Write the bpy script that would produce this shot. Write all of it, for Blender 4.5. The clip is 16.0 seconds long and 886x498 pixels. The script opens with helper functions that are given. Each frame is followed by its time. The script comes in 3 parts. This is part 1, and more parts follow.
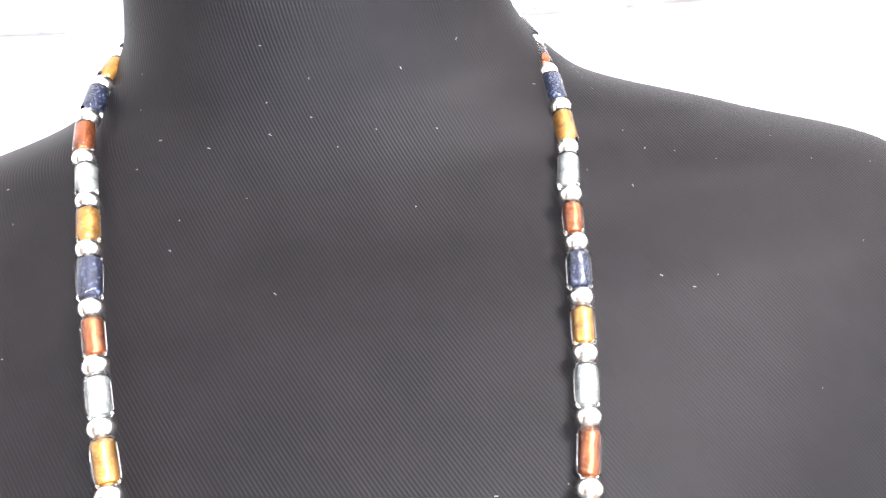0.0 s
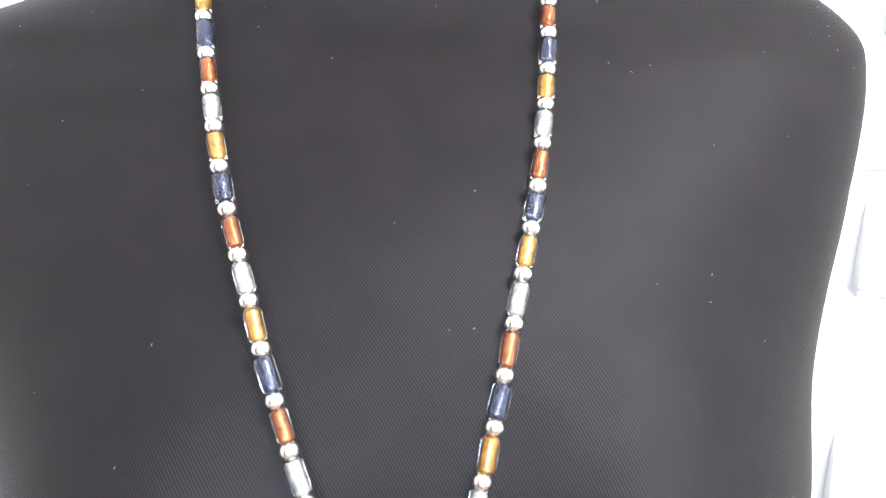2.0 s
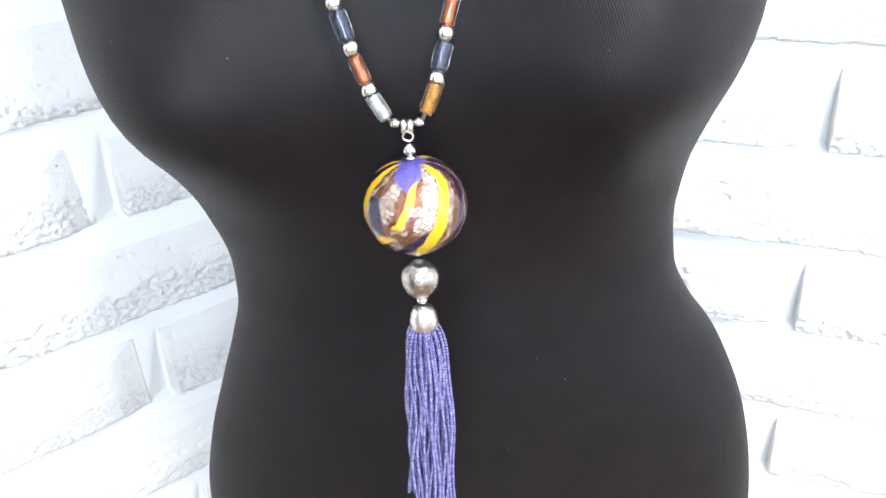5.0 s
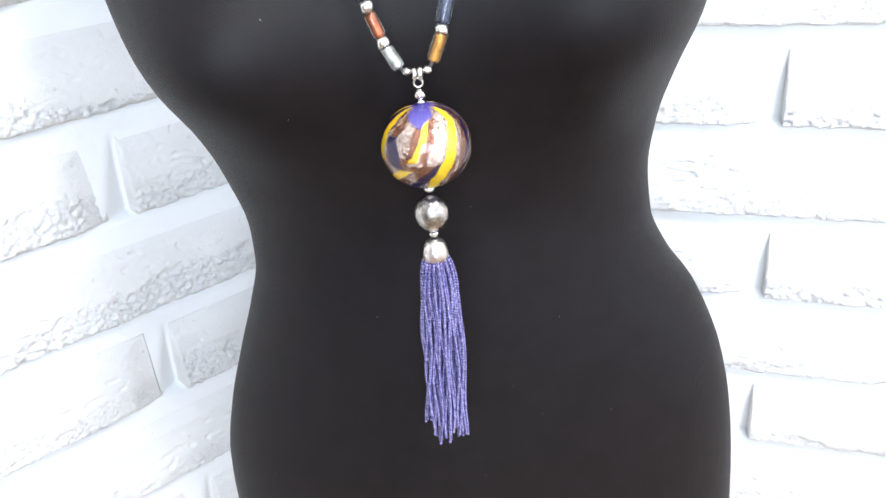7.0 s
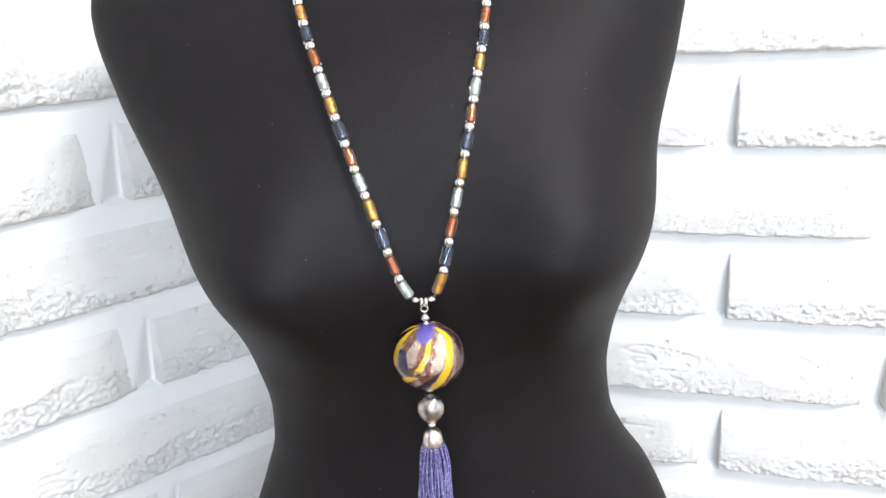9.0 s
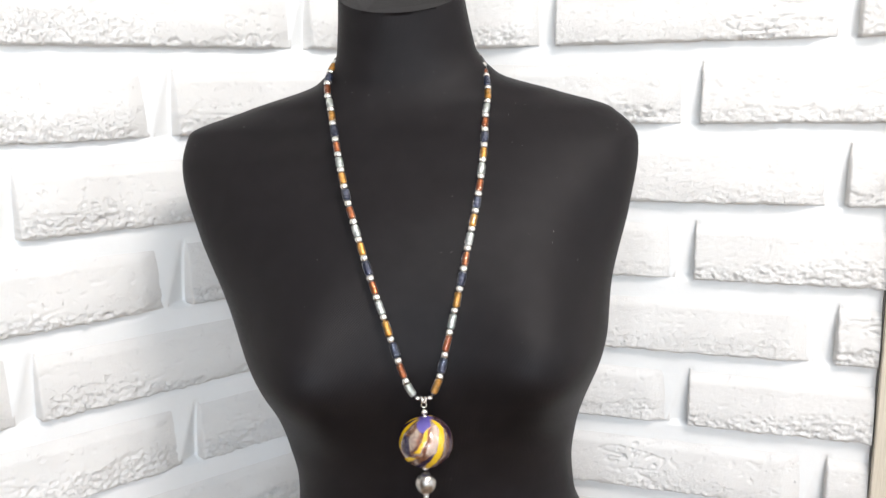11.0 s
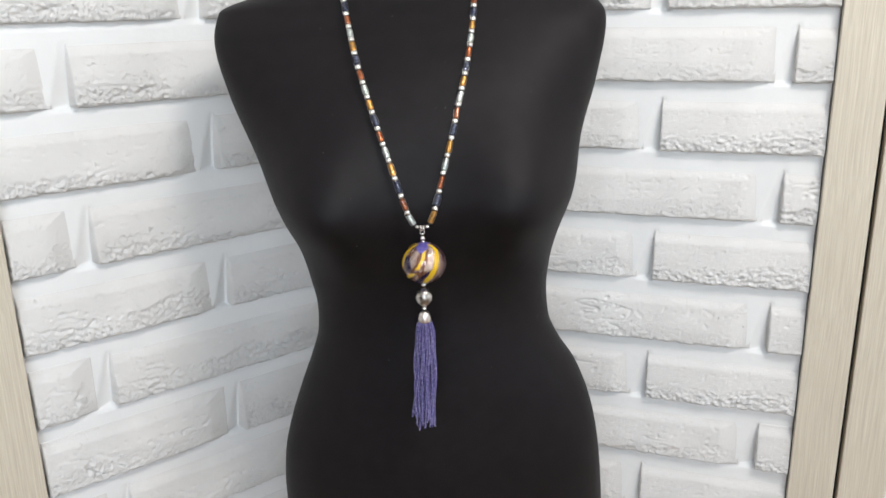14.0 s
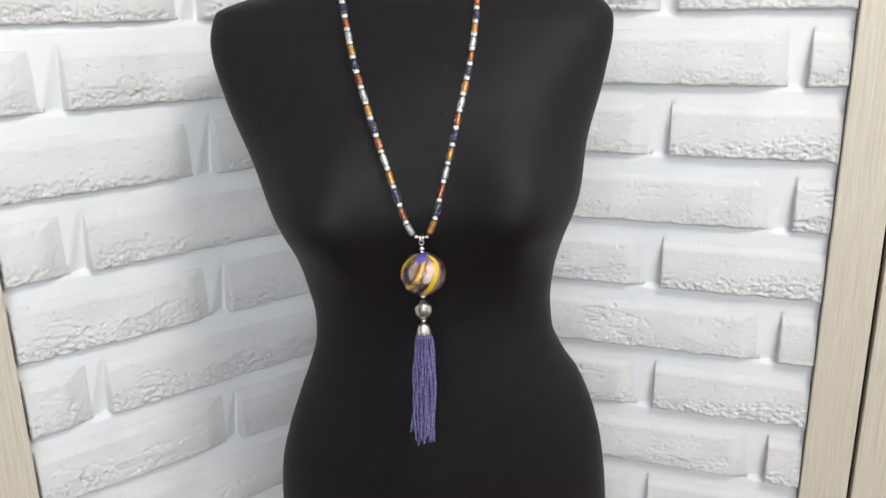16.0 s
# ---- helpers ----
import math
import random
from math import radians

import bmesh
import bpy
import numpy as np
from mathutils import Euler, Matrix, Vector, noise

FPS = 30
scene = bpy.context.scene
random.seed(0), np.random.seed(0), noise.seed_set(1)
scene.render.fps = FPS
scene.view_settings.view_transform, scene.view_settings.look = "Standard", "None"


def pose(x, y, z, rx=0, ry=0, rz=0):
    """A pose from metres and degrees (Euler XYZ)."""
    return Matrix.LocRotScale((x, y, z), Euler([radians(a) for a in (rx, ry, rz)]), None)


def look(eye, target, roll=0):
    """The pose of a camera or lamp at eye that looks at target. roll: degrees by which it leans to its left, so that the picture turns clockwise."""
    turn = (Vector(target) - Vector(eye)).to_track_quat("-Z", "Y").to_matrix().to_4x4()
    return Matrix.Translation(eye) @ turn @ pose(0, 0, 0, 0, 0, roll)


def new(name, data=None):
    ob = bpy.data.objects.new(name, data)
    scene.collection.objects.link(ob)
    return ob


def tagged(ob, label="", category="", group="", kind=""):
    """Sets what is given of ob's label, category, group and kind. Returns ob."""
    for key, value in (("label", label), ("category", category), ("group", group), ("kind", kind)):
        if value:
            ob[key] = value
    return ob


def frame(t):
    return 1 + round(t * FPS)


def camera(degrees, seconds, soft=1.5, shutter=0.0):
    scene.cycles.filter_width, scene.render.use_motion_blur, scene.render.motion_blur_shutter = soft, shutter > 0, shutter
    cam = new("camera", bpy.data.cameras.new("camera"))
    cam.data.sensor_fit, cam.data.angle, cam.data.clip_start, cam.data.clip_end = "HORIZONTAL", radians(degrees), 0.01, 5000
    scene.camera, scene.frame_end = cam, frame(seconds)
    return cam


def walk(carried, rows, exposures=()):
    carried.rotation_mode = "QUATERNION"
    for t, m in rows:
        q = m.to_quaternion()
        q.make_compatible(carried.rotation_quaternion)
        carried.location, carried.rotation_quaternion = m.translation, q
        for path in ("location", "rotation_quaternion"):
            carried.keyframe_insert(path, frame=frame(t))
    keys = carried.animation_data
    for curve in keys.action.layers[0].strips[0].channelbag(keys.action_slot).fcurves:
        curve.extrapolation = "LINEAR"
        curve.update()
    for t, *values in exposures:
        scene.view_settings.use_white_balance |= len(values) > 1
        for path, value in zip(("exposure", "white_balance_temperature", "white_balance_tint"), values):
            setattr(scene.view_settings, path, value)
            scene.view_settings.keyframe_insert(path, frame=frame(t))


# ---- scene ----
cam = camera(56.21, 16.0)
PATH = [
    (0, (0.0052, -0.1014, 1.4067), (0.1243, 1.8539, 1.0035), -3.75),
    (0.5, (-0.0038, -0.1245, 1.4021), (0.1496, 1.8248, 0.9814), -2.72),
    (1, (-0.0073, -0.1558, 1.3891), (0.1616, 1.7851, 0.9367), -2.29),
    (1.5, (0.0070, -0.1761, 1.3867), (0.1412, 1.7552, 0.8846), -1.32),
    (2, (0.0090, -0.1999, 1.3733), (0.0379, 1.7196, 0.8124), -0.54),
    (2.5, (0.0172, -0.2247, 1.3631), (-0.0198, 1.6871, 0.7769), -0.80),
    (3, (0.0245, -0.2455, 1.3532), (-0.0545, 1.6546, 0.7340), -1.16),
    (3.5, (0.0270, -0.2559, 1.3382), (-0.0533, 1.6323, 0.6837), -1.28),
    (4, (0.0259, -0.2610, 1.3199), (-0.0759, 1.5834, 0.5532), -2.13),
    (4.5, (0.0250, -0.2743, 1.3092), (-0.0936, 1.5123, 0.4182), -3.15),
    (5, (0.0279, -0.2844, 1.2891), (-0.0832, 1.4432, 0.2877), -3.83),
    (7.3, (0.0064, -0.3605, 1.2733), (-0.0185, 1.4291, 0.3808), -5.57),
    (7.5, (0.0044, -0.3709, 1.2785), (-0.0072, 1.4329, 0.4147), -5.37),
    (8, (0.0066, -0.3841, 1.2995), (0.0232, 1.4564, 0.5172), -4.64),
    (8.5, (0.0066, -0.3995, 1.3198), (0.0327, 1.4692, 0.6075), -4.01),
    (9, (0.0031, -0.4247, 1.3432), (0.0424, 1.4787, 0.7303), -3.17),
    (9.5, (0.0008, -0.4518, 1.3623), (0.0448, 1.4763, 0.8327), -2.63),
    (9.7, (-0.0003, -0.4687, 1.3710), (0.0430, 1.4698, 0.8806), -2.36),
    (11.8, (0.0172, -0.6216, 1.4025), (0.0210, 1.3411, 1.0181), -0.68),
    (12, (0.0172, -0.6356, 1.3989), (0.0182, 1.3226, 0.9921), -0.80),
    (12.5, (0.0124, -0.6639, 1.3951), (0.0109, 1.2831, 0.9379), -1.18),
    (13, (0.0113, -0.6843, 1.3862), (0.0135, 1.2529, 0.8887), -1.40),
    (13.5, (0.0116, -0.6967, 1.3782), (0.0212, 1.2303, 0.8431), -1.26),
    (14, (0.0130, -0.7067, 1.3699), (0.0260, 1.2085, 0.7940), -1.04),
    (14.5, (0.0182, -0.7011, 1.3628), (0.0357, 1.2033, 0.7522), -1.16),
    (15, (0.0209, -0.6845, 1.3630), (0.0293, 1.2159, 0.7396), -1.31),
    (15.5, (0.0203, -0.6811, 1.3682), (0.0149, 1.2227, 0.7555), -1.13),
    (16, (0.0215, -0.6810, 1.3753), (0.0116, 1.2317, 0.7908), -0.92),
]
EXPOSURES = [(0.0, 1.95, 6100, 15), (1.0, 2.0, 6000, 14), (2.0, 1.64, 6000, 13), (3.0, 1.53, 6000, 12), (4.0, 1.40, 5900, 10), (5.0, 1.25, 5850, 9),
             (7.5, 1.06, 5900, 10), (9.0, 0.76, 6100, 10), (9.5, 0.68, 6150, 10), (12.0, 0.29, 6450, 12), (14.0, 0.09, 6280, 10), (16.0, 0.09, 6280, 10)]
walk(cam, [(t, look(eye, target, roll)) for t, eye, target, roll in PATH], EXPOSURES)

# ---- light ----
world = bpy.data.worlds.new("daylight")
scene.world = world
world.use_nodes = True
sky = world.node_tree.nodes.new("ShaderNodeTexSky")
sky.sky_type, sky.sun_disc = "NISHITA", False
sky.sun_elevation, sky.sun_rotation = radians(40), radians(200)
world.node_tree.links.new(sky.outputs[0], world.node_tree.nodes["Background"].inputs[0])
world.node_tree.nodes["Background"].inputs[1].default_value = 0.1


def area_lamp(name, at, target, w, h, power, colour):
    data = bpy.data.lights.new(name, "AREA")
    data.shape, data.size, data.size_y, data.energy, data.color = "RECTANGLE", w, h, power, colour
    ob = new(name, data)
    ob.matrix_world = look(at, target)
    return ob


area_lamp("window_daylight", (0.0, -2.38, 1.85), (0.0, 0.0, 1.85), 1.5, 1.2, 26, (0.82, 0.92, 1.0))
area_lamp("side_window_daylight", (1.88, -0.95, 1.5), (0.0, -0.95, 1.5), 0.7, 1.2, 4.5, (0.80, 0.91, 1.0))
area_lamp("ceiling_lamp_light", (0.66, -0.84, 2.54), (0.66, -0.84, 0.0), 0.45, 0.45, 23, (1.0, 0.945, 0.885))


# ---- materials ----
def mat(name, colour, rough=0.6, metal=0.0, vary=0.08, scale=40.0, bump=0.0, bump_scale=200.0, coords="Object", **extra):
    m = bpy.data.materials.new(name)
    m.use_nodes = True
    nt = m.node_tree
    b = nt.nodes["Principled BSDF"]
    b.inputs["Roughness"].default_value, b.inputs["Metallic"].default_value = rough, metal
    tc = nt.nodes.new("ShaderNodeTexCoord")
    n = nt.nodes.new("ShaderNodeTexNoise")
    n.inputs["Scale"].default_value, n.inputs["Detail"].default_value = scale, 5.0
    nt.links.new(tc.outputs[coords], n.inputs["Vector"])
    r = nt.nodes.new("ShaderNodeValToRGB")
    r.color_ramp.elements[0].position, r.color_ramp.elements[1].position = 0.3, 0.7
    r.color_ramp.elements[0].color = (*[max(0.0, c * (1 - vary)) for c in colour], 1)
    r.color_ramp.elements[1].color = (*[min(1.0, c * (1 + vary)) for c in colour], 1)
    nt.links.new(n.outputs["Fac"], r.inputs[0])
    nt.links.new(r.outputs[0], b.inputs["Base Color"])
    if bump:
        n2 = nt.nodes.new("ShaderNodeTexNoise")
        n2.inputs["Scale"].default_value, n2.inputs["Detail"].default_value = bump_scale, 6.0
        nt.links.new(tc.outputs[coords], n2.inputs["Vector"])
        bp = nt.nodes.new("ShaderNodeBump")
        bp.inputs["Strength"].default_value, bp.inputs["Distance"].default_value = 1.0, bump
        nt.links.new(n2.outputs["Fac"], bp.inputs["Height"])
        nt.links.new(bp.outputs[0], b.inputs["Normal"])
    for key, value in extra.items():
        b.inputs[key.replace("_", " ")].default_value = value
    return m



def brick_material():
    """Chalky white paint over brick: fine grain all over, sharp pits on the rough lower part."""
    m = mat("painted_brick_rough", (0.755, 0.735, 0.712), 0.85, vary=0.05, scale=16)
    nt = m.node_tree
    b = nt.nodes["Principled BSDF"]
    tc = nt.nodes.new("ShaderNodeTexCoord")
    info = nt.nodes.new("ShaderNodeObjectInfo")
    off = nt.nodes.new("ShaderNodeVectorMath")
    off.operation = "MULTIPLY_ADD"
    off.inputs[1].default_value = (1, 1, 1)
    nt.links.new(tc.outputs["Object"], off.inputs[0])
    nt.links.new(info.outputs["Random"], off.inputs[2])

    def noise_of(scale, detail, rough):
        n = nt.nodes.new("ShaderNodeTexNoise")
        n.inputs["Scale"].default_value, n.inputs["Detail"].default_value, n.inputs["Roughness"].default_value = scale, detail, rough
        nt.links.new(off.outputs[0], n.inputs["Vector"])
        return n.outputs["Fac"]

    def ramp(value, lo, hi):
        n = nt.nodes.new("ShaderNodeMapRange")
        n.interpolation_type = "SMOOTHSTEP"
        n.inputs["From Min"].default_value, n.inputs["From Max"].default_value = lo, hi
        nt.links.new(value, n.inputs["Value"])
        return n.outputs[0]

    def calc(op, x, y):
        n = nt.nodes.new("ShaderNodeMath")
        n.operation = op
        for k, v in enumerate((x, y)):
            if isinstance(v, (int, float)):
                n.inputs[k].default_value = v
            else:
                nt.links.new(v, n.inputs[k])
        return n.outputs[0]

    sep = nt.nodes.new("ShaderNodeSeparateXYZ")
    nt.links.new(tc.outputs["Object"], sep.inputs[0])
    low = ramp(calc("ADD", sep.outputs[2], calc("MULTIPLY", calc("SUBTRACT", noise_of(11, 3, 0.5), 0.5), 0.06)), 0.030, 0.014)
    pits = calc("MULTIPLY", ramp(noise_of(420, 6, 0.7), 0.48, 0.80), low)
    lone = ramp(noise_of(170, 5, 0.65), 0.60, 0.82)
    grain = calc("MULTIPLY", noise_of(480, 6, 0.7), 0.42)
    height = calc("SUBTRACT", grain, calc("ADD", calc("MULTIPLY", pits, 0.65), calc("MULTIPLY", lone, 0.8)))
    bp = nt.nodes.new("ShaderNodeBump")
    bp.inputs["Strength"].default_value, bp.inputs["Distance"].default_value = 1.0, 0.0014
    nt.links.new(height, bp.inputs["Height"])
    nt.links.new(bp.outputs[0], b.inputs["Normal"])
    return m


M_BRICK = brick_material()
M_MORTAR = mat("painted_joint", (0.85, 0.845, 0.835), 0.8, vary=0.03, scale=12, bump=0.0003, bump_scale=150)
M_PLASTER = mat("white_plaster", (0.78, 0.77, 0.75), 0.85, vary=0.03, scale=6, bump=0.0003)
M_BROWN = mat("brown_wall", (0.16, 0.10, 0.06), 0.6, vary=0.15, scale=8)
M_FLOOR = mat("floor_laminate", (0.32, 0.22, 0.14), 0.45, vary=0.2, scale=9)
# dark grey of the thin strip between brick and oak trim
M_SEAM = mat("seam_strip", (0.16, 0.15, 0.14), 0.7, vary=0.3, scale=30)
# the gap's shade as colour, on a solid strip set between the trims
M_GAP_SHADE = mat("gap_shade", (0.02, 0.018, 0.016), 0.8)
M_SILVER = mat("silver_metal", (0.78, 0.76, 0.72), 0.22, 1.0, vary=0.1, scale=300, bump=0.0002, bump_scale=500)
M_CAP = mat("matt_silver", (0.74, 0.68, 0.64), 0.35, 1.0, vary=0.12, scale=250, bump=0.0003, bump_scale=600)
M_CORD = mat("cord", (0.08, 0.07, 0.07), 0.7)


def seed_material():
    """Small violet glass beads, some clearer than others."""
    m = mat("violet_seed_beads", (0.12, 0.10, 0.27), 0.14, Coat_Weight=1.0, Coat_Roughness=0.02)
    nt = m.node_tree
    tc = nt.nodes.new("ShaderNodeTexCoord")
    cells = nt.nodes.new("ShaderNodeTexVoronoi")
    cells.inputs["Scale"].default_value = 640.0
    nt.links.new(tc.outputs["Object"], cells.inputs["Vector"])
    r = nt.nodes.new("ShaderNodeValToRGB")
    r.color_ramp.elements[0].position, r.color_ramp.elements[1].position = 0.2, 0.95
    r.color_ramp.elements[0].color, r.color_ramp.elements[1].color = (0.08, 0.065, 0.21, 1), (0.22, 0.19, 0.41, 1)
    nt.links.new(cells.outputs["Color"], r.inputs[0])
    nt.links.new(r.outputs[0], nt.nodes["Principled BSDF"].inputs["Base Color"])
    return m


M_SEED = seed_material()


def wood_material():
    m = mat("pale_oak_laminate", (0.52, 0.43, 0.32), 0.5)
    nt = m.node_tree
    b = nt.nodes["Principled BSDF"]
    tc = nt.nodes.new("ShaderNodeTexCoord")
    mp = nt.nodes.new("ShaderNodeMapping")
    mp.inputs["Scale"].default_value = (800, 800, 10.0)
    n = nt.nodes.new("ShaderNodeTexNoise")
    n.inputs["Scale"].default_value, n.inputs["Detail"].default_value, n.inputs["Roughness"].default_value = 1.0, 8.0, 0.65
    r = nt.nodes.new("ShaderNodeValToRGB")
    r.color_ramp.elements[0].position, r.color_ramp.elements[1].position = 0.3, 0.7
    r.color_ramp.elements[0].color, r.color_ramp.elements[1].color = (0.54, 0.47, 0.37, 1), (0.75, 0.68, 0.56, 1)
    bend = nt.nodes.new("ShaderNodeTexNoise")
    bend.inputs["Scale"].default_value = 3.0
    nt.links.new(tc.outputs["Object"], bend.inputs["Vector"])
    shift = nt.nodes.new("ShaderNodeVectorMath")
    shift.operation = "MULTIPLY_ADD"
    shift.inputs[1].default_value = (0.012, 0.012, 0.0)
    nt.links.new(bend.outputs["Color"], shift.inputs[0])
    nt.links.new(tc.outputs["Object"], shift.inputs[2])
    nt.links.new(shift.outputs[0], mp.inputs[0])
    nt.links.new(mp.outputs[0], n.inputs["Vector"])
    nt.links.new(n.outputs["Fac"], r.inputs[0])
    nt.links.new(r.outputs[0], b.inputs["Base Color"])
    return m


M_WOOD = wood_material()


def fabric_material():
    """Black stretch jersey; its fine ribs run upright at the bust and slant across the upper chest."""
    m = mat("black_jersey", (0.0098, 0.0082, 0.0090), 0.5, vary=0.15, scale=60)
    nt = m.node_tree
    b = nt.nodes["Principled BSDF"]
    b.inputs["Specular IOR Level"].default_value = 0.15
    tc = nt.nodes.new("ShaderNodeTexCoord")
    sep = nt.nodes.new("ShaderNodeSeparateXYZ")
    nt.links.new(tc.outputs["UV"], sep.inputs[0])

    def calc(op, x, y):
        n = nt.nodes.new("ShaderNodeMath")
        n.operation = op
        for k, v in enumerate((x, y)):
            if isinstance(v, (int, float)):
                n.inputs[k].default_value = v
            else:
                nt.links.new(v, n.inputs[k])
        return n.outputs[0]

    rise = calc("MULTIPLY", calc("SUBTRACT", calc("MAXIMUM", sep.outputs[1], 1.17), 1.17), 2 * math.pi / 0.56)
    slant = calc("MULTIPLY", calc("COSINE", rise, 0.0), -0.75 * 0.56 / (2 * math.pi))
    ribs = calc("SINE", calc("MULTIPLY", calc("ADD", sep.outputs[0], slant), 2 * math.pi / 0.00105), 0.0)
    bp = nt.nodes.new("ShaderNodeBump")
    bp.inputs["Strength"].default_value, bp.inputs["Distance"].default_value = 0.38, 0.00008
    nt.links.new(ribs, bp.inputs["Height"])
    nt.links.new(bp.outputs[0], b.inputs["Normal"])
    return m


M_FABRIC = fabric_material()


def bead_material(name, colour, flake, metal=0.6):
    """Glass tube over metal foil: speckled colour under a clear gloss."""
    m = mat(name, colour, 0.34, metal, vary=0.5, scale=330, bump=0.0004, bump_scale=420)
    nt = m.node_tree
    b = nt.nodes["Principled BSDF"]
    tc = nt.nodes.new("ShaderNodeTexCoord")
    v = nt.nodes.new("ShaderNodeTexVoronoi")
    v.inputs["Scale"].default_value = 1400.0
    nt.links.new(tc.outputs["Object"], v.inputs["Vector"])
    r = nt.nodes.new("ShaderNodeValToRGB")
    r.color_ramp.elements[0].position, r.color_ramp.elements[1].position = 0.12, 0.34
    r.color_ramp.elements[0].color, r.color_ramp.elements[1].color = (1, 1, 1, 1), (0, 0, 0, 1)
    nt.links.new(v.outputs["Distance"], r.inputs[0])
    mix = nt.nodes.new("ShaderNodeMix")
    mix.data_type = "RGBA"
    base = b.inputs["Base Color"].links[0].from_socket
    nt.links.new(r.outputs[0], mix.inputs["Factor"])
    nt.links.new(base, mix.inputs["A"])
    mix.inputs["B"].default_value = (*flake, 1)
    nt.links.new(mix.outputs["Result"], b.inputs["Base Color"])
    return m


def glass_material():
    m = bpy.data.materials.new("clear_glass")
    m.use_nodes = True
    b = m.node_tree.nodes["Principled BSDF"]
    b.inputs["Transmission Weight"].default_value, b.inputs["Roughness"].default_value, b.inputs["IOR"].default_value = 1.0, 0.0, 1.45
    b.inputs["Base Color"].default_value = (1, 0.99, 0.98, 1)
    return m


M_GLASS = glass_material()

TUBES = {
    "clear": (bead_material("grey_green_glass", (0.50, 0.53, 0.50), (0.90, 0.93, 0.91), 0.75), 0.0030, "grey-green foiled glass tube"),
    "copper": (bead_material("copper_glass", (0.30, 0.085, 0.030), (0.66, 0.27, 0.10), 0.8), 0.0028, "copper-brown glass tube"),
    "blue": (bead_material("night_blue_glass", (0.014, 0.018, 0.040), (0.30, 0.34, 0.50), 0.3), 0.0032, "dark blue glass tube with glitter"),
    "amber": (bead_material("amber_glass", (0.47, 0.23, 0.05), (0.80, 0.52, 0.18), 0.8), 0.0030, "amber foiled glass tube"),
}


# ---- mesh helpers ----
def mesh_from(name, verts, faces, material, smooth=True):
    me = bpy.data.meshes.new(name)
    me.from_pydata([tuple(v) for v in verts], [], faces)
    me.validate()
    if smooth:
        me.polygons.foreach_set("use_smooth", [True] * len(me.polygons))
    me.materials.append(material)
    me.update()
    return me


def part(name, data, parent, m=None, label=""):
    ob = new(name, data)
    ob.parent = parent
    if m is not None:
        ob.matrix_basis = m
    return tagged(ob, label) if label else ob


def box_mesh(name, x0, x1, y0, y1, z0, z1, material, bevel=0.0):
    bm = bmesh.new()
    bmesh.ops.create_cube(bm, size=1.0)
    for v in bm.verts:
        v.co = Vector((x0 if v.co.x < 0 else x1, y0 if v.co.y < 0 else y1, z0 if v.co.z < 0 else z1))
    if bevel:
        bmesh.ops.bevel(bm, geom=bm.edges[:], offset=bevel, segments=2, affect="EDGES", profile=0.5)
    bmesh.ops.recalc_face_normals(bm, faces=bm.faces)
    me = bpy.data.meshes.new(name)
    bm.to_mesh(me)
    bm.free()
    me.materials.append(material)
    return me


def lathe(name, profile, n, material):
    """A turned shape from (radius, height) pairs."""
    verts, faces = [], []
    for r, z in profile:
        for k in range(n):
            a = 2 * math.pi * k / n
            verts.append((r * math.cos(a), r * math.sin(a), z))
    for i in range(len(profile) - 1):
        for k in range(n):
            k2 = (k + 1) % n
            faces.append((i * n + k, i * n + k2, (i + 1) * n + k2, (i + 1) * n + k))
    faces.append(tuple(range(n))[::-1])
    faces.append(tuple((len(profile) - 1) * n + k for k in range(n)))
    return mesh_from(name, verts, faces, material)


def smooth_curve(points, per=12):
    """Catmull-Rom through the points."""
    pts = [Vector(p) for p in points]
    pts = [2 * pts[0] - pts[1]] + pts + [2 * pts[-1] - pts[-2]]
    out = []
    for i in range(1, len(pts) - 2):
        a, b, c, d = pts[i - 1 : i + 3]
        for k in range(per):
            t = k / per
            out.append(0.5 * (2 * b + (c - a) * t + (2 * a - 5 * b + 4 * c - d) * t * t + (3 * b - a - 3 * c + d) * t ** 3))
    out.append(pts[-2])
    return out


def along(curve):
    """A function from length along the curve to place and direction."""
    d = [0.0]
    for a, b in zip(curve, curve[1:]):
        d.append(d[-1] + (b - a).length)

    def at(s):
        i = min(max(int(np.searchsorted(d, s)) - 1, 0), len(curve) - 2)
        f = (s - d[i]) / max(d[i + 1] - d[i], 1e-9)
        return curve[i].lerp(curve[i + 1], f), (curve[i + 1] - curve[i]).normalized()

    return at, d[-1]


def tube_mesh(name, pts, r, n, material):
    verts, faces = [], []
    for i, p in enumerate(pts):
        d = (pts[min(i + 1, len(pts) - 1)] - pts[max(i - 1, 0)]).normalized()
        q = d.to_track_quat("Z", "Y").to_matrix()
        for k in range(n):
            a = 2 * math.pi * k / n
            verts.append(p + q @ Vector((r * math.cos(a), r * math.sin(a), 0)))
    for i in range(len(pts) - 1):
        for k in range(n):
            k2 = (k + 1) % n
            faces.append((i * n + k, i * n + k2, (i + 1) * n + k2, (i + 1) * n + k))
    return mesh_from(name, verts, faces, material)


# ---- the room ----
CORNER = Vector((-0.0186, 0.4243, 0.0))
LEFT = Matrix.Translation(CORNER) @ Matrix(((0.7848, -0.6198, 0, 0), (0.6198, 0.7848, 0, 0), (0, 0, 1, 0), (0, 0, 0, 1)))
RIGHT = Matrix.Translation(CORNER) @ Matrix(((0.9450, 0.3270, 0, 0), (-0.3270, 0.9450, 0, 0), (0, 0, 1, 0), (0, 0, 0, 1)))
HIGH, EDGE, JOINT = 2.6, 0.518, 0.009
COURSE, BRICK_H, COURSE_Z = 0.0852, 0.068, 1.183 - 13 * 0.0852


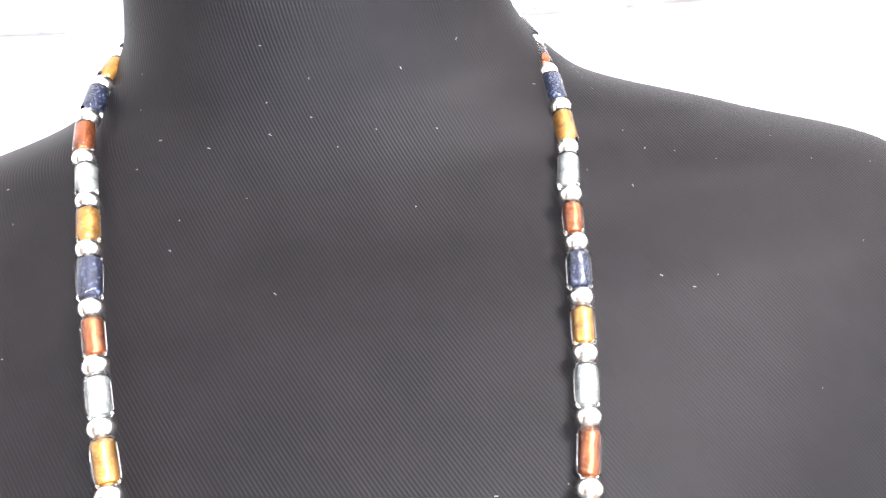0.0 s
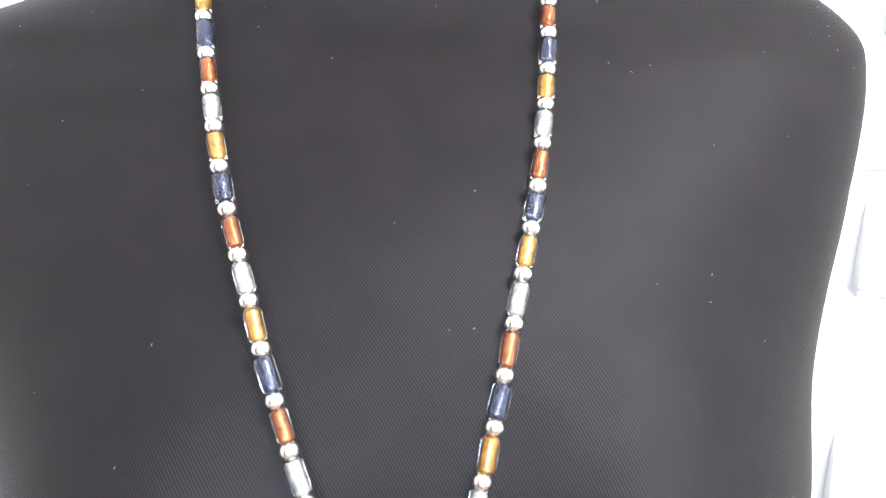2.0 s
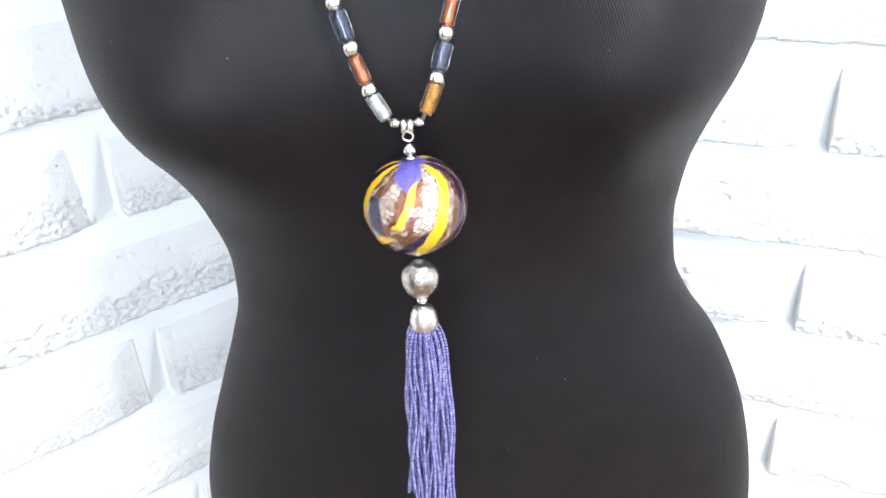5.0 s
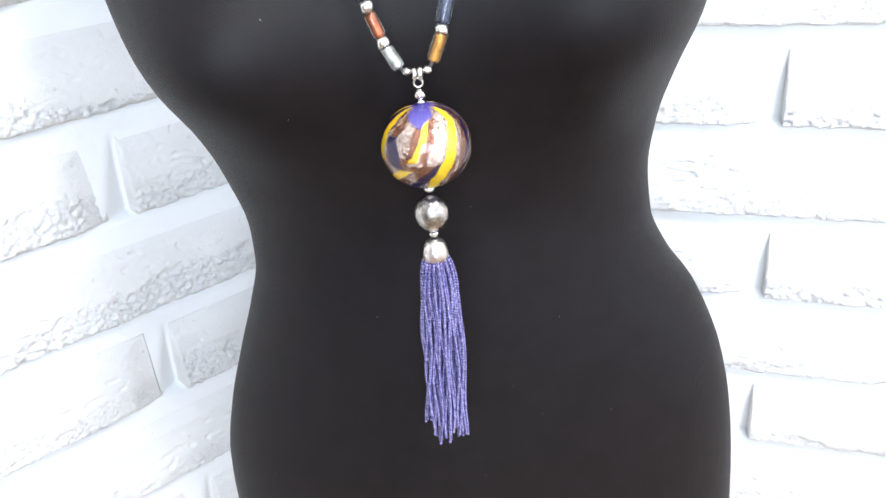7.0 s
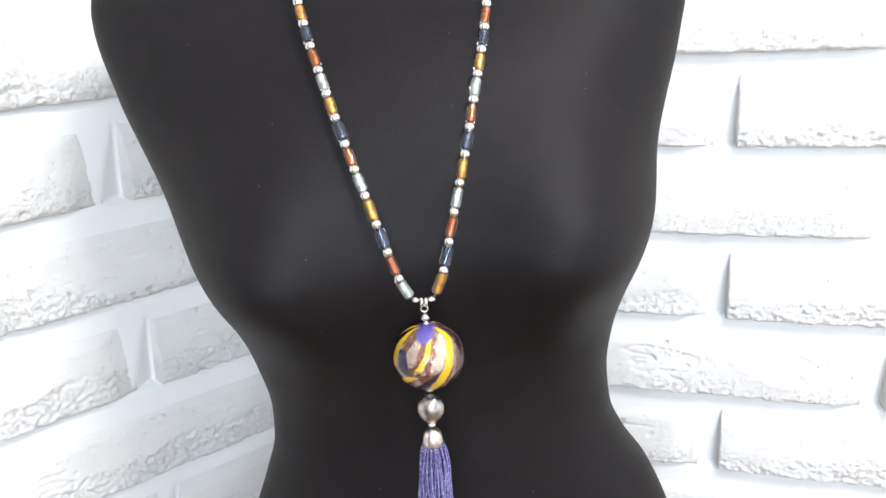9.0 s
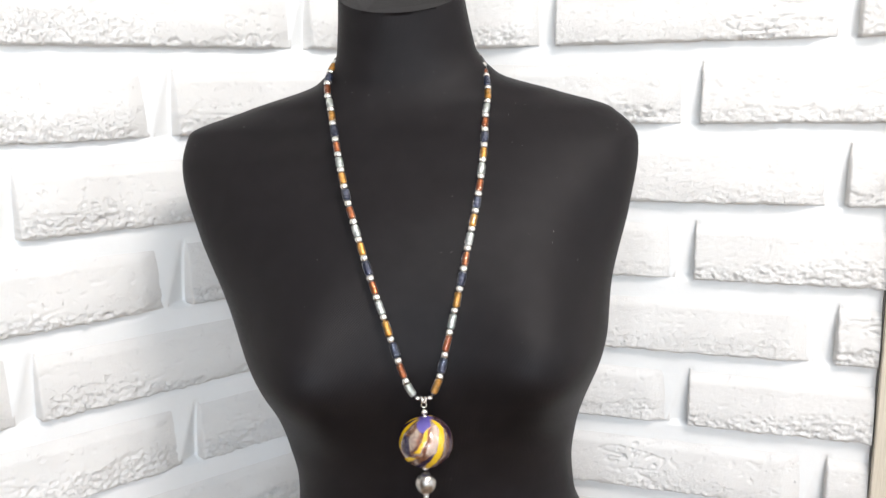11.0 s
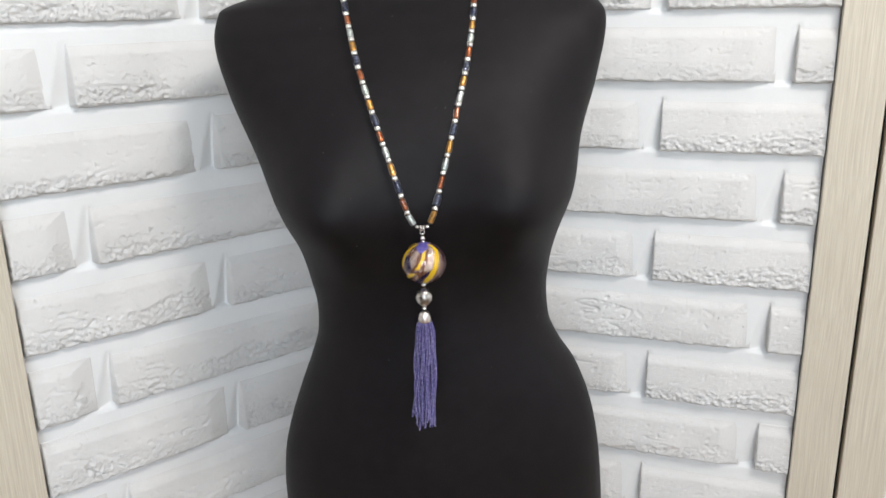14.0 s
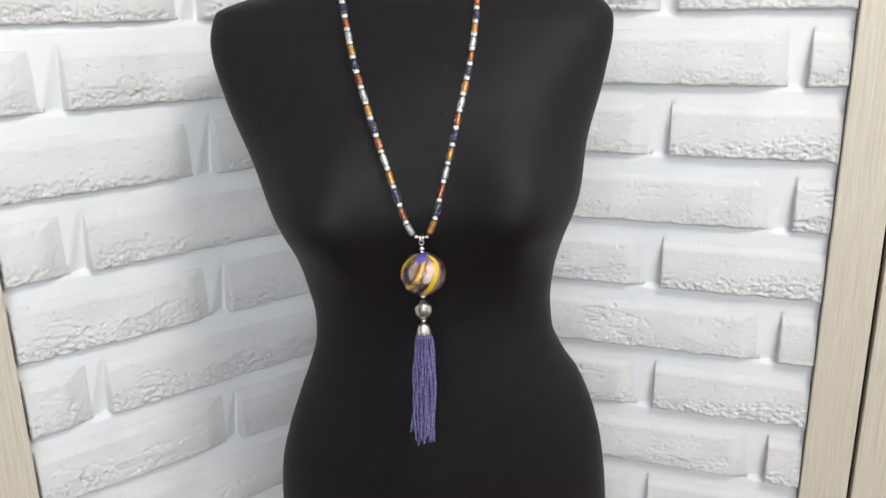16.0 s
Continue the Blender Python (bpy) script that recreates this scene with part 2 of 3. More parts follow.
def setting(name, data, label, m=None):
    ob = new(name, data)
    if m is not None:
        ob.matrix_basis = m
    return tagged(ob, label, name.split("_")[0], kind="structure")


# stretches of brick from the corner outwards, for the two alternating courses
LAID = {
    "left": (((0.004, 0.280), (0.2985, EDGE - 0.001)), ((0.004, 0.127), (0.1455, 0.431), (0.4495, EDGE - 0.001))),
    "right": (((0.024, 0.310), (0.3275, EDGE - 0.0002)), ((0.004, 0.155), (0.1715, 0.458), (0.4755, EDGE - 0.0002))),
}


def courses():
    for i in range(30):
        z = COURSE_Z + i * COURSE
        if z > 0 and z + BRICK_H < HIGH:
            yield i, z, (i - 13) % 2


def joint_wall(side):
    """The wall behind the bricks: its joints lie nearly flush; grooves added under each brick and along one end deepen
    the shade there.
    """
    xs = np.arange(0, EDGE + 0.001, 0.0035)
    zs = np.arange(0, HIGH + 0.001, 0.003)
    s = -1 if side == "left" else 1
    X, Z = np.meshgrid(xs if s > 0 else xs[::-1], zs)
    depth = np.full(X.shape, JOINT)
    for i, z, odd in courses():
        for a, b in LAID[side][odd]:
            lo, hi = (a, b) if s > 0 else (b, a)
            inside = (Z > z - 0.001) & (Z < z + BRICK_H)
            gap = s * (lo - X)
            # end groove tapers like the brick's cast shadow, widest at the bottom
            rest = 1 - np.clip((Z - z) / BRICK_H, 0, 1)
            end = np.clip(1 - gap / (0.003 + 0.021 * rest), 0, 1) * (gap > -0.002)
            depth = np.where(inside, np.maximum(depth, JOINT + 0.013 * end * rest**0.6), depth)
            under = z + 0.004 - Z
            low = np.clip(1 - under / 0.010, 0, 1) * (under > 0) * (X >= a) * (X <= b) * np.clip(s * (hi - X) / 0.03, 0, 1)
            depth = np.maximum(depth, JOINT + 0.004 * low)
    h, w = X.shape
    verts = np.stack([s * X, depth, Z], -1).reshape(-1, 3)
    idx = np.arange(h * w).reshape(h, w)
    quads = np.stack([idx[:-1, :-1], idx[:-1, 1:], idx[1:, 1:], idx[1:, :-1]], -1).reshape(-1, 4)
    n = len(verts)
    x0, x1 = (s * X[0, 0], s * X[0, -1])
    back = [(x0, 0.09, 0), (x1, 0.09, 0), (x1, 0.09, HIGH), (x0, 0.09, HIGH)]
    me = mesh_from("wall_" + side, verts.tolist() + back, quads.tolist() + [(n + 3, n + 2, n + 1, n)], M_MORTAR)
    return me


wall_left = setting("wall_left", joint_wall("left"), "white-painted brick wall with rough brick faces", LEFT)
wall_right = setting("wall_right", joint_wall("right"), "white-painted brick wall with rough brick faces", RIGHT)
setting("floor", box_mesh("floor", -2.1, 2.1, -2.6, 1.0, -0.1, 0.0, M_FLOOR), "brown laminate floor")
setting("ceiling", box_mesh("ceiling", -2.1, 2.1, -2.6, 1.0, HIGH, HIGH + 0.1, M_PLASTER), "plain white ceiling")
# never in view; dark brown to cut bounce and reflections on the jersey's left
setting("wall_west", box_mesh("wall_west", -2.0, -1.9, -2.4, 1.0, 0, HIGH, M_BROWN), "plain brown wall")


setting("wall_north", box_mesh("wall_north", -2.0, 2.0, 0.9, 1.0, 0, HIGH, M_PLASTER), "plain white plaster wall")


def opened_wall(name, blocks):
    """A plain wall of four blocks round a window's opening."""
    bm = bmesh.new()
    for x0, x1, y0, y1, z0, z1 in blocks:
        for v in bmesh.ops.create_cube(bm, size=1.0)["verts"]:
            v.co = Vector((x0 if v.co.x < 0 else x1, y0 if v.co.y < 0 else y1, z0 if v.co.z < 0 else z1))
    me = bpy.data.meshes.new(name)
    bm.to_mesh(me)
    bm.free()
    me.materials.append(M_PLASTER)
    return me


south = [(x0, x1, -2.5, -2.4, z0, z1) for x0, x1, z0, z1 in ((-2.0, -0.75, 0, HIGH), (0.75, 2.0, 0, HIGH), (-0.75, 0.75, 0, 1.25), (-0.75, 0.75, 2.45, HIGH))]
east = [(1.9, 2.0, y0, y1, z0, z1) for y0, y1, z0, z1 in ((-2.4, -1.3, 0, HIGH), (-0.6, 1.0, 0, HIGH), (-1.3, -0.6, 0, 0.9), (-1.3, -0.6, 2.1, HIGH))]
setting("wall_south", opened_wall("wall_south", south), "plain white plaster wall with a window opening")
setting("wall_east", opened_wall("wall_east", east), "plain white plaster wall with a window opening")

lamp = tagged(new("ceiling_lamp"), "flat square white ceiling lamp, switched on", "ceiling lamp")
lamp.location = (0.66, -0.84, HIGH)
part("housing", box_mesh("housing", -0.3, 0.3, -0.3, 0.3, -0.04, 0.0, M_PLASTER, 0.004), lamp)

for side, m, s in (("left", LEFT, -1), ("right", RIGHT, 1)):
    def span(a, b):
        return (min(s * a, s * b), max(s * a, s * b))

    x0, x1 = span(EDGE + 0.0014, EDGE + 0.056)
    setting("trim_" + side, box_mesh("trim", x0, x1, -0.006, 0.07, 0, HIGH, M_WOOD, 0.0015), "pale oak laminate upright trim beside the brick", m)
    x0, x1 = span(EDGE + 0.0003, EDGE + 0.0014)
    setting("trim_seam_" + side, box_mesh("trim_seam", x0, x1, 0.003, 0.06, 0, HIGH, M_SEAM), "dark seam between brick and oak trim", m)
    x0, x1 = span(EDGE + 0.056, EDGE + 0.061)
    setting("trim_gap_" + side, box_mesh("trim_gap", x0, x1, 0.012, 0.06, 0, HIGH, M_GAP_SHADE), "dark gap between two oak trims", m)
    x0, x1 = span(EDGE + 0.061, EDGE + 0.116)
    setting("trim_outer_" + side, box_mesh("trim_outer", x0, x1, -0.006, 0.07, 0, HIGH, M_WOOD, 0.0015), "pale oak laminate upright trim beside white wall", m)
    x0, x1 = span(EDGE + 0.116, 2.2)
    setting("wall_beyond_" + side, box_mesh("wall_beyond", x0, x1, 0.01, 0.08, 0, HIGH, M_PLASTER), "plain white plaster wall", m)


# ---- the mannequin ----
# height, half width to the left, to the right, widest depth, front depth on the middle line
FORM = [
    (0.660, 0.1686, 0.1712, 0.1164, 0.045), (0.800, 0.1752, 0.1765, 0.1117, 0.034), (0.865, 0.1735, 0.1746, 0.1063, 0.031),
    (0.910, 0.1683, 0.1712, 0.1050, 0.031), (0.950, 0.1569, 0.1644, 0.1051, 0.033), (0.990, 0.1411, 0.1510, 0.1094, 0.035),
    (1.020, 0.1281, 0.1334, 0.1095, 0.037), (1.050, 0.1180, 0.1227, 0.1096, 0.039), (1.075, 0.1164, 0.1217, 0.1109, 0.040),
    (1.110, 0.1190, 0.1244, 0.1023, 0.035), (1.145, 0.1222, 0.1311, 0.0939, 0.022), (1.190, 0.1385, 0.1475, 0.0889, 0.0115),
    (1.235, 0.1585, 0.1598, 0.1103, 0.0215), (1.290, 0.1815, 0.1801, 0.1259, 0.049), (1.345, 0.1938, 0.1925, 0.1402, 0.094),
    (1.370, 0.1895, 0.1745, 0.1559, 0.117), (1.387, 0.1413, 0.1305, 0.1744, 0.128), (1.406, 0.0779, 0.0795, 0.1783, 0.134),
    (1.430, 0.0595, 0.0610, 0.1763, 0.136), (1.500, 0.0538, 0.0527, 0.1767, 0.134),
]
# how square the front of each section is
SQUARE = ((0.7, 0.95, 1.07, 1.17, 1.27, 1.37, 1.45), (2.09, 2.14, 2.13, 2.36, 2.05, 2.2, 2.14))
LEAN = Matrix.Translation((-0.0095, 0, 1.35)) @ pose(0, 0, 0, 0, -2.7, 0) @ Matrix.Translation((0, 0, -1.35))


def form_at(z):
    """The form's numbers at a height, gliding between the rows without overshoot."""
    zs = [r[0] for r in FORM]
    i = min(max(int(np.searchsorted(zs, z)) - 1, 0), len(FORM) - 2)
    h = zs[i + 1] - zs[i]
    t = min(max((z - zs[i]) / h, 0), 1)
    out = []
    for c in (1, 2, 3, 4):
        def slope(k):
            if k <= 0 or k >= len(FORM) - 1:
                return 0.0
            a = (FORM[k][c] - FORM[k - 1][c]) / (zs[k] - zs[k - 1])
            b = (FORM[k + 1][c] - FORM[k][c]) / (zs[k + 1] - zs[k])
            return 0.0 if a * b <= 0 else 2 * a * b / (a + b)

        p, q = FORM[i][c], FORM[i + 1][c]
        out.append((2 * t**3 - 3 * t**2 + 1) * p + (t**3 - 2 * t**2 + t) * h * slope(i) + (3 * t**2 - 2 * t**3) * q + (t**3 - t**2) * h * slope(i + 1))
    return out


def mannequin():
    heights = [0.66 + 0.68 * k / 90 for k in range(91)] + [1.34 + 0.07 * k / 40 for k in range(1, 41)] + [1.41 + 0.15 * k / 40 for k in range(1, 41)]
    n, verts, faces = 144, [], []
    for z in heights:
        to_left, to_right, yc, yf = form_at(z)
        bf, bb = yc - yf, max(0.31 * (to_left + to_right), 0.05)
        square = float(np.interp(z, *SQUARE))
        for k in range(n):
            w = 2 * math.pi * k / n
            c, s = math.cos(w), math.sin(w)
            e = 2 / (square if s < 0 else 2.12)
            x = (to_left if c < 0 else to_right) * math.copysign(abs(c) ** e, c)
            y = yc + (bb if s > 0 else bf) * math.copysign(abs(s) ** e, s)
            if s < 0:
                for side in (-1, 1):
                    dz = z - 1.1865
                    y -= 0.0338 * math.exp(-(((x - side * 0.092) / 0.0482) ** 2) - (dz / (0.0649 if dz > 0 else 0.0471)) ** 2)
            cut = 1.458 + 0.55 * (y - 0.134)
            verts.append((x, y, min(z, cut) if z > 1.43 else z))
    for i in range(len(heights) - 1):
        for k in range(n):
            k2 = (k + 1) % n
            faces.append((i * n + k, i * n + k2, (i + 1) * n + k2, (i + 1) * n + k))
    faces.append(tuple(range(n))[::-1])
    faces.append(tuple((len(heights) - 1) * n + k for k in range(n)))
    # the pole and round foot of the stand
    for r, z0, z1 in ((0.016, 0.02, 0.68), (0.15, 0.0, 0.02)):
        base = len(verts)
        for z in (z0, z1):
            for k in range(32):
                w = 2 * math.pi * k / 32
                verts.append((r * math.cos(w), 0.12 + r * math.sin(w), z))
        for k in range(32):
            k2 = (k + 1) % 32
            faces.append((base + k, base + k2, base + 32 + k2, base + 32 + k))
        faces.append(tuple(base + k for k in range(32))[::-1])
        faces.append(tuple(base + 32 + k for k in range(32)))
    girth = []
    for i in range(len(heights)):
        ring = [Vector(verts[i * n + k]) for k in range(n)]
        steps = [(ring[(k + 1) % n] - ring[k]).length for k in range(n)]
        mid, run = 3 * n // 4, [0.0] * n
        for k in range(1, n // 2 + 1):
            run[(mid + k) % n] = run[(mid + k - 1) % n] + steps[(mid + k - 1) % n]
        for k in range(1, n // 2):
            run[(mid - k) % n] = run[(mid - k + 1) % n] - steps[(mid - k) % n]
        girth += run
    tall = [v[2] for v in verts]
    verts = [LEAN @ Vector(v) if v[2] > 0.65 else Vector(v) + Vector((0.024, 0, 0)) for v in verts]
    me = mesh_from("mannequin", verts, faces, M_FABRIC)
    layer = me.uv_layers.new(name="ribs")
    for loop in me.loops:
        v = loop.vertex_index
        layer.data[loop.index].uv = (girth[v] if v < len(girth) else 0.0, tall[v])
    ob = new("mannequin", me)
    return tagged(ob, "black jersey-covered female dress form torso without arms", "mannequin")


form = mannequin()

# ---- the necklace ----
STRANDS = {
    "left": [(-0.0065, -0.001, 1.1795), (-0.0132, -0.001, 1.192), (-0.0230, 0.005, 1.221), (-0.0378, 0.024, 1.262), (-0.0510, 0.048, 1.300),
             (-0.0590, 0.066, 1.325), (-0.0677, 0.096, 1.359), (-0.0730, 0.119, 1.381), (-0.0778, 0.143, 1.402), (-0.070, 0.178, 1.424), (-0.042, 0.208, 1.436), (-0.008, 0.216, 1.440)],
    "right": [(0.0055, -0.001, 1.1795), (0.0115, 0.000, 1.194), (0.0190, 0.010, 1.223), (0.0270, 0.022, 1.252), (0.0340, 0.037, 1.280),
              (0.0438, 0.063, 1.318), (0.0500, 0.092, 1.352), (0.0525, 0.112, 1.375), (0.0560, 0.138, 1.397), (0.050, 0.178, 1.424), (0.025, 0.208, 1.436), (-0.008, 0.216, 1.440)],
}
# lengths along each strand at which the silver beads sit
SITS = {
    "left": [0.0137, 0.0294, 0.0455, 0.0621, 0.0776, 0.0928, 0.1090, 0.1244, 0.1397, 0.1555, 0.1709, 0.1864, 0.2016, 0.2169, 0.2342, 0.2502, 0.2658, 0.2824],
    "right": [0.0161, 0.0318, 0.0482, 0.0644, 0.0806, 0.0962, 0.1123, 0.1282, 0.1436, 0.1584, 0.1743, 0.1898, 0.2045, 0.2198, 0.2343, 0.2508, 0.2680, 0.2850],
}
ORDER = {"left": ["clear", "copper", "blue", "amber"], "right": ["amber", "blue", "copper", "clear"]}


def tube_profile(r, l):
    return [(r * 0.35, -l), (r * 0.88, -l), (r * 0.985, -l + 0.0003), (r, -l + 0.0009), (r, l - 0.0009), (r * 0.985, l - 0.0003), (r * 0.88, l), (r * 0.35, l)]


def tube_bead(kind):
    material, r, _ = TUBES[kind]
    return lathe("tube_bead", tube_profile(r * 0.60, 0.0046), 16, material), lathe("clear_tube", tube_profile(r, 0.0050), 20, M_GLASS)


def round_bead(r, squash=0.92):
    prof = [(max(r * math.sin(math.pi * k / 10), 0.0006), -r * squash * math.cos(math.pi * k / 10)) for k in range(11)]
    return lathe("silver_bead", prof, 16, M_SILVER)


def oriented(p, d, spin=0.0):
    return Matrix.Translation(p) @ d.to_track_quat("Z", "Y").to_matrix().to_4x4() @ pose(0, 0, 0, 0, 0, spin)


def necklace():
    root = tagged(new("necklace"), "long glass and silver bead necklace with violet tassel pendant", "necklace")
    rng = random.Random(4)
    tubes = {k: tube_bead(k) for k in TUBES}
    silver = round_bead(0.0033, 0.92)
    for side, pts in STRANDS.items():
        curve = smooth_curve(pts)
        at, total = along(curve)
        part("cord", tube_mesh("cord", curve, 0.0007, 8, M_CORD), root)
        sits = list(SITS[side])
        while sits[-1] + 0.0160 < total - 0.010:
            sits.append(sits[-1] + 0.0160)
        last = sits[0] - (0.0138 if side == "left" else 0.0150)
        for k, sit in enumerate(sits):
            p, d = at(sit)
            part("silver_bead", silver, root, oriented(p, d, rng.uniform(0, 90)))
            kind = ORDER[side][k % 4]
            p, d = at((sit + last) / 2 + (0.0006 if k == 0 else 0))
            core, shell = tubes[kind]
            stretch = (sit - last - (0.0058 if k else 0.0022)) / 0.0100
            tilt = pose(0, 0, 0, rng.uniform(-3, 3), rng.uniform(-3, 3), 0)
            bead = part("tube_bead", core, root, oriented(p, d, rng.uniform(0, 360)) @ tilt @ Matrix.Diagonal((1, 1, stretch, 1)), TUBES[kind][2])
            part("clear_tube", shell, bead).visible_shadow = False
            last = sit
    return root


jewel = necklace()


# ---- the pendant ----
def foil_material():
    """Bands of yellow and violet glass that run from pole to pole over copper and silver foil."""
    m = bpy.data.materials.new("swirled_foil_glass")
    m.use_nodes = True
    nt = m.node_tree
    b = nt.nodes["Principled BSDF"]
    tc = nt.nodes.new("ShaderNodeTexCoord")
    sep = nt.nodes.new("ShaderNodeSeparateXYZ")
    nt.links.new(tc.outputs["Object"], sep.inputs[0])

    def calc(op, x, y=None):
        n = nt.nodes.new("ShaderNodeMath")
        n.operation = op
        for k, v in enumerate((x, y)):
            if v is None:
                continue
            if isinstance(v, (int, float)):
                n.inputs[k].default_value = v
            else:
                nt.links.new(v, n.inputs[k])
        return n.outputs[0]

    def smooth(value, lo, hi):
        n = nt.nodes.new("ShaderNodeMapRange")
        n.interpolation_type = "SMOOTHSTEP"
        n.inputs["From Min"].default_value, n.inputs["From Max"].default_value = lo, hi
        nt.links.new(value, n.inputs["Value"])
        return n.outputs[0]

    def noise_of(scale, detail):
        n = nt.nodes.new("ShaderNodeTexNoise")
        n.inputs["Scale"].default_value, n.inputs["Detail"].default_value = scale, detail
        nt.links.new(tc.outputs["Object"], n.inputs["Vector"])
        return n.outputs["Fac"]

    def blend(fac, under, over):
        n = nt.nodes.new("ShaderNodeMix")
        n.data_type = "RGBA"
        nt.links.new(fac, n.inputs["Factor"])
        for key, v in (("A", under), ("B", over)):
            if isinstance(v, tuple):
                n.inputs[key].default_value = v
            else:
                nt.links.new(v, n.inputs[key])
        return n.outputs["Result"]

    turn = calc("MULTIPLY", calc("ARCTAN2", sep.outputs[0], calc("MULTIPLY", sep.outputs[1], -1.0)), 180 / math.pi)
    wobble = calc("ADD", calc("MULTIPLY", calc("SUBTRACT", noise_of(110, 2), 0.5), 20.0), calc("MULTIPLY", calc("SUBTRACT", noise_of(700, 2), 0.5), 6.0))
    turn = calc("ADD", turn, wobble)
    up = calc("DIVIDE", sep.outputs[2], 0.0175)

    def band(mid, slope, half, low=-2.0, high=2.0):
        off = calc("ABSOLUTE", calc("SUBTRACT", turn, calc("ADD", calc("MULTIPLY", up, slope), mid)))
        inside = smooth(off, half + 1.5, half - 1.5)
        inside = calc("MULTIPLY", inside, smooth(up, low - 0.05, low + 0.05))
        return calc("MULTIPLY", inside, smooth(up, high + 0.05, high - 0.05))

    def either(*masks):
        out = masks[0]
        for k in masks[1:]:
            out = calc("MAXIMUM", out, k)
        return out

    yellow = either(band(31, 30, 9), band(-19, 33, 6, -0.05), band(-72, 0, 7, -0.12), band(0, 108, 11, -0.66, -0.27), band(118, 30, 8), band(-128, 25, 8))
    violet = either(band(-47, -10, 12, -0.24, 0.5), band(35, 78, 13, -0.95, -0.12), band(66, 22, 5), band(92, 20, 9), band(-96, 0, 13), band(160, 30, 12), band(-155, 28, 7))
    tip = calc("SUBTRACT", 0.96, calc("MAXIMUM", calc("SUBTRACT", 0.29, calc("MULTIPLY", calc("ABSOLUTE", calc("ADD", turn, 9.0)), 0.0065)), 0.0))
    crown = calc("MAXIMUM", smooth(calc("SUBTRACT", up, tip), -0.02, 0.03), smooth(up, -0.86, -0.92))
    streak = calc("SINE", calc("ADD", calc("MULTIPLY", calc("SUBTRACT", turn, calc("MULTIPLY", up, 25.0)), 0.21), calc("MULTIPLY", noise_of(160, 4), 9.0)), 0.0)
    bright = either(band(14, 25, 12, -0.15), band(-36, 20, 6, 0.05), smooth(streak, 0.35, 0.75))

    flakes = nt.nodes.new("ShaderNodeTexVoronoi")
    flakes.inputs["Scale"].default_value = 1100.0
    nt.links.new(tc.outputs["Object"], flakes.inputs["Vector"])
    grey = nt.nodes.new("ShaderNodeValToRGB")
    grey.color_ramp.elements[0].color, grey.color_ramp.elements[1].color = (0.22, 0.17, 0.15, 1), (1, 1, 1, 1)
    nt.links.new(flakes.outputs["Color"], grey.inputs[0])
    foil = blend(bright, (0.38, 0.165, 0.095, 1), (0.84, 0.70, 0.61, 1))
    worn = nt.nodes.new("ShaderNodeMix")
    worn.data_type, worn.blend_type = "RGBA", "MULTIPLY"
    worn.inputs["Factor"].default_value = 1.0
    nt.links.new(foil, worn.inputs["A"])
    nt.links.new(grey.outputs[0], worn.inputs["B"])
    tint = blend(violet, worn.outputs["Result"], (0.011, 0.006, 0.034, 1))
    tint = blend(yellow, tint, (0.58, 0.38, 0.006, 1))
    tint = blend(crown, tint, (0.075, 0.06, 0.27, 1))
    nt.links.new(tint, b.inputs["Base Color"])
    glass = calc("MAXIMUM", crown, calc("MAXIMUM", yellow, violet))
    nt.links.new(calc("MULTIPLY", calc("SUBTRACT", 1.0, glass), 0.75), b.inputs["Metallic"])
    b.inputs["Roughness"].default_value = 0.21
    bp = nt.nodes.new("ShaderNodeBump")
    bp.inputs["Strength"].default_value, bp.inputs["Distance"].default_value = 0.7, 0.0004
    nt.links.new(flakes.outputs["Distance"], bp.inputs["Height"])
    nt.links.new(bp.outputs[0], b.inputs["Normal"])
    return m


def globe(name, rx, rz, n, material):
    prof = [(max(rx * math.sin(math.pi * k / n), 0.0005), -rz * math.cos(math.pi * k / n)) for k in range(n + 1)]
    return lathe(name, prof, 2 * n, material)


def ring_mesh(name, r, t, material, n=20, k=8):
    pts = [Vector((r * math.cos(2 * math.pi * i / n), 0, r * math.sin(2 * math.pi * i / n))) for i in range(n + 1)]
    return tube_mesh(name, pts, t, k, material)


PY = -0.004


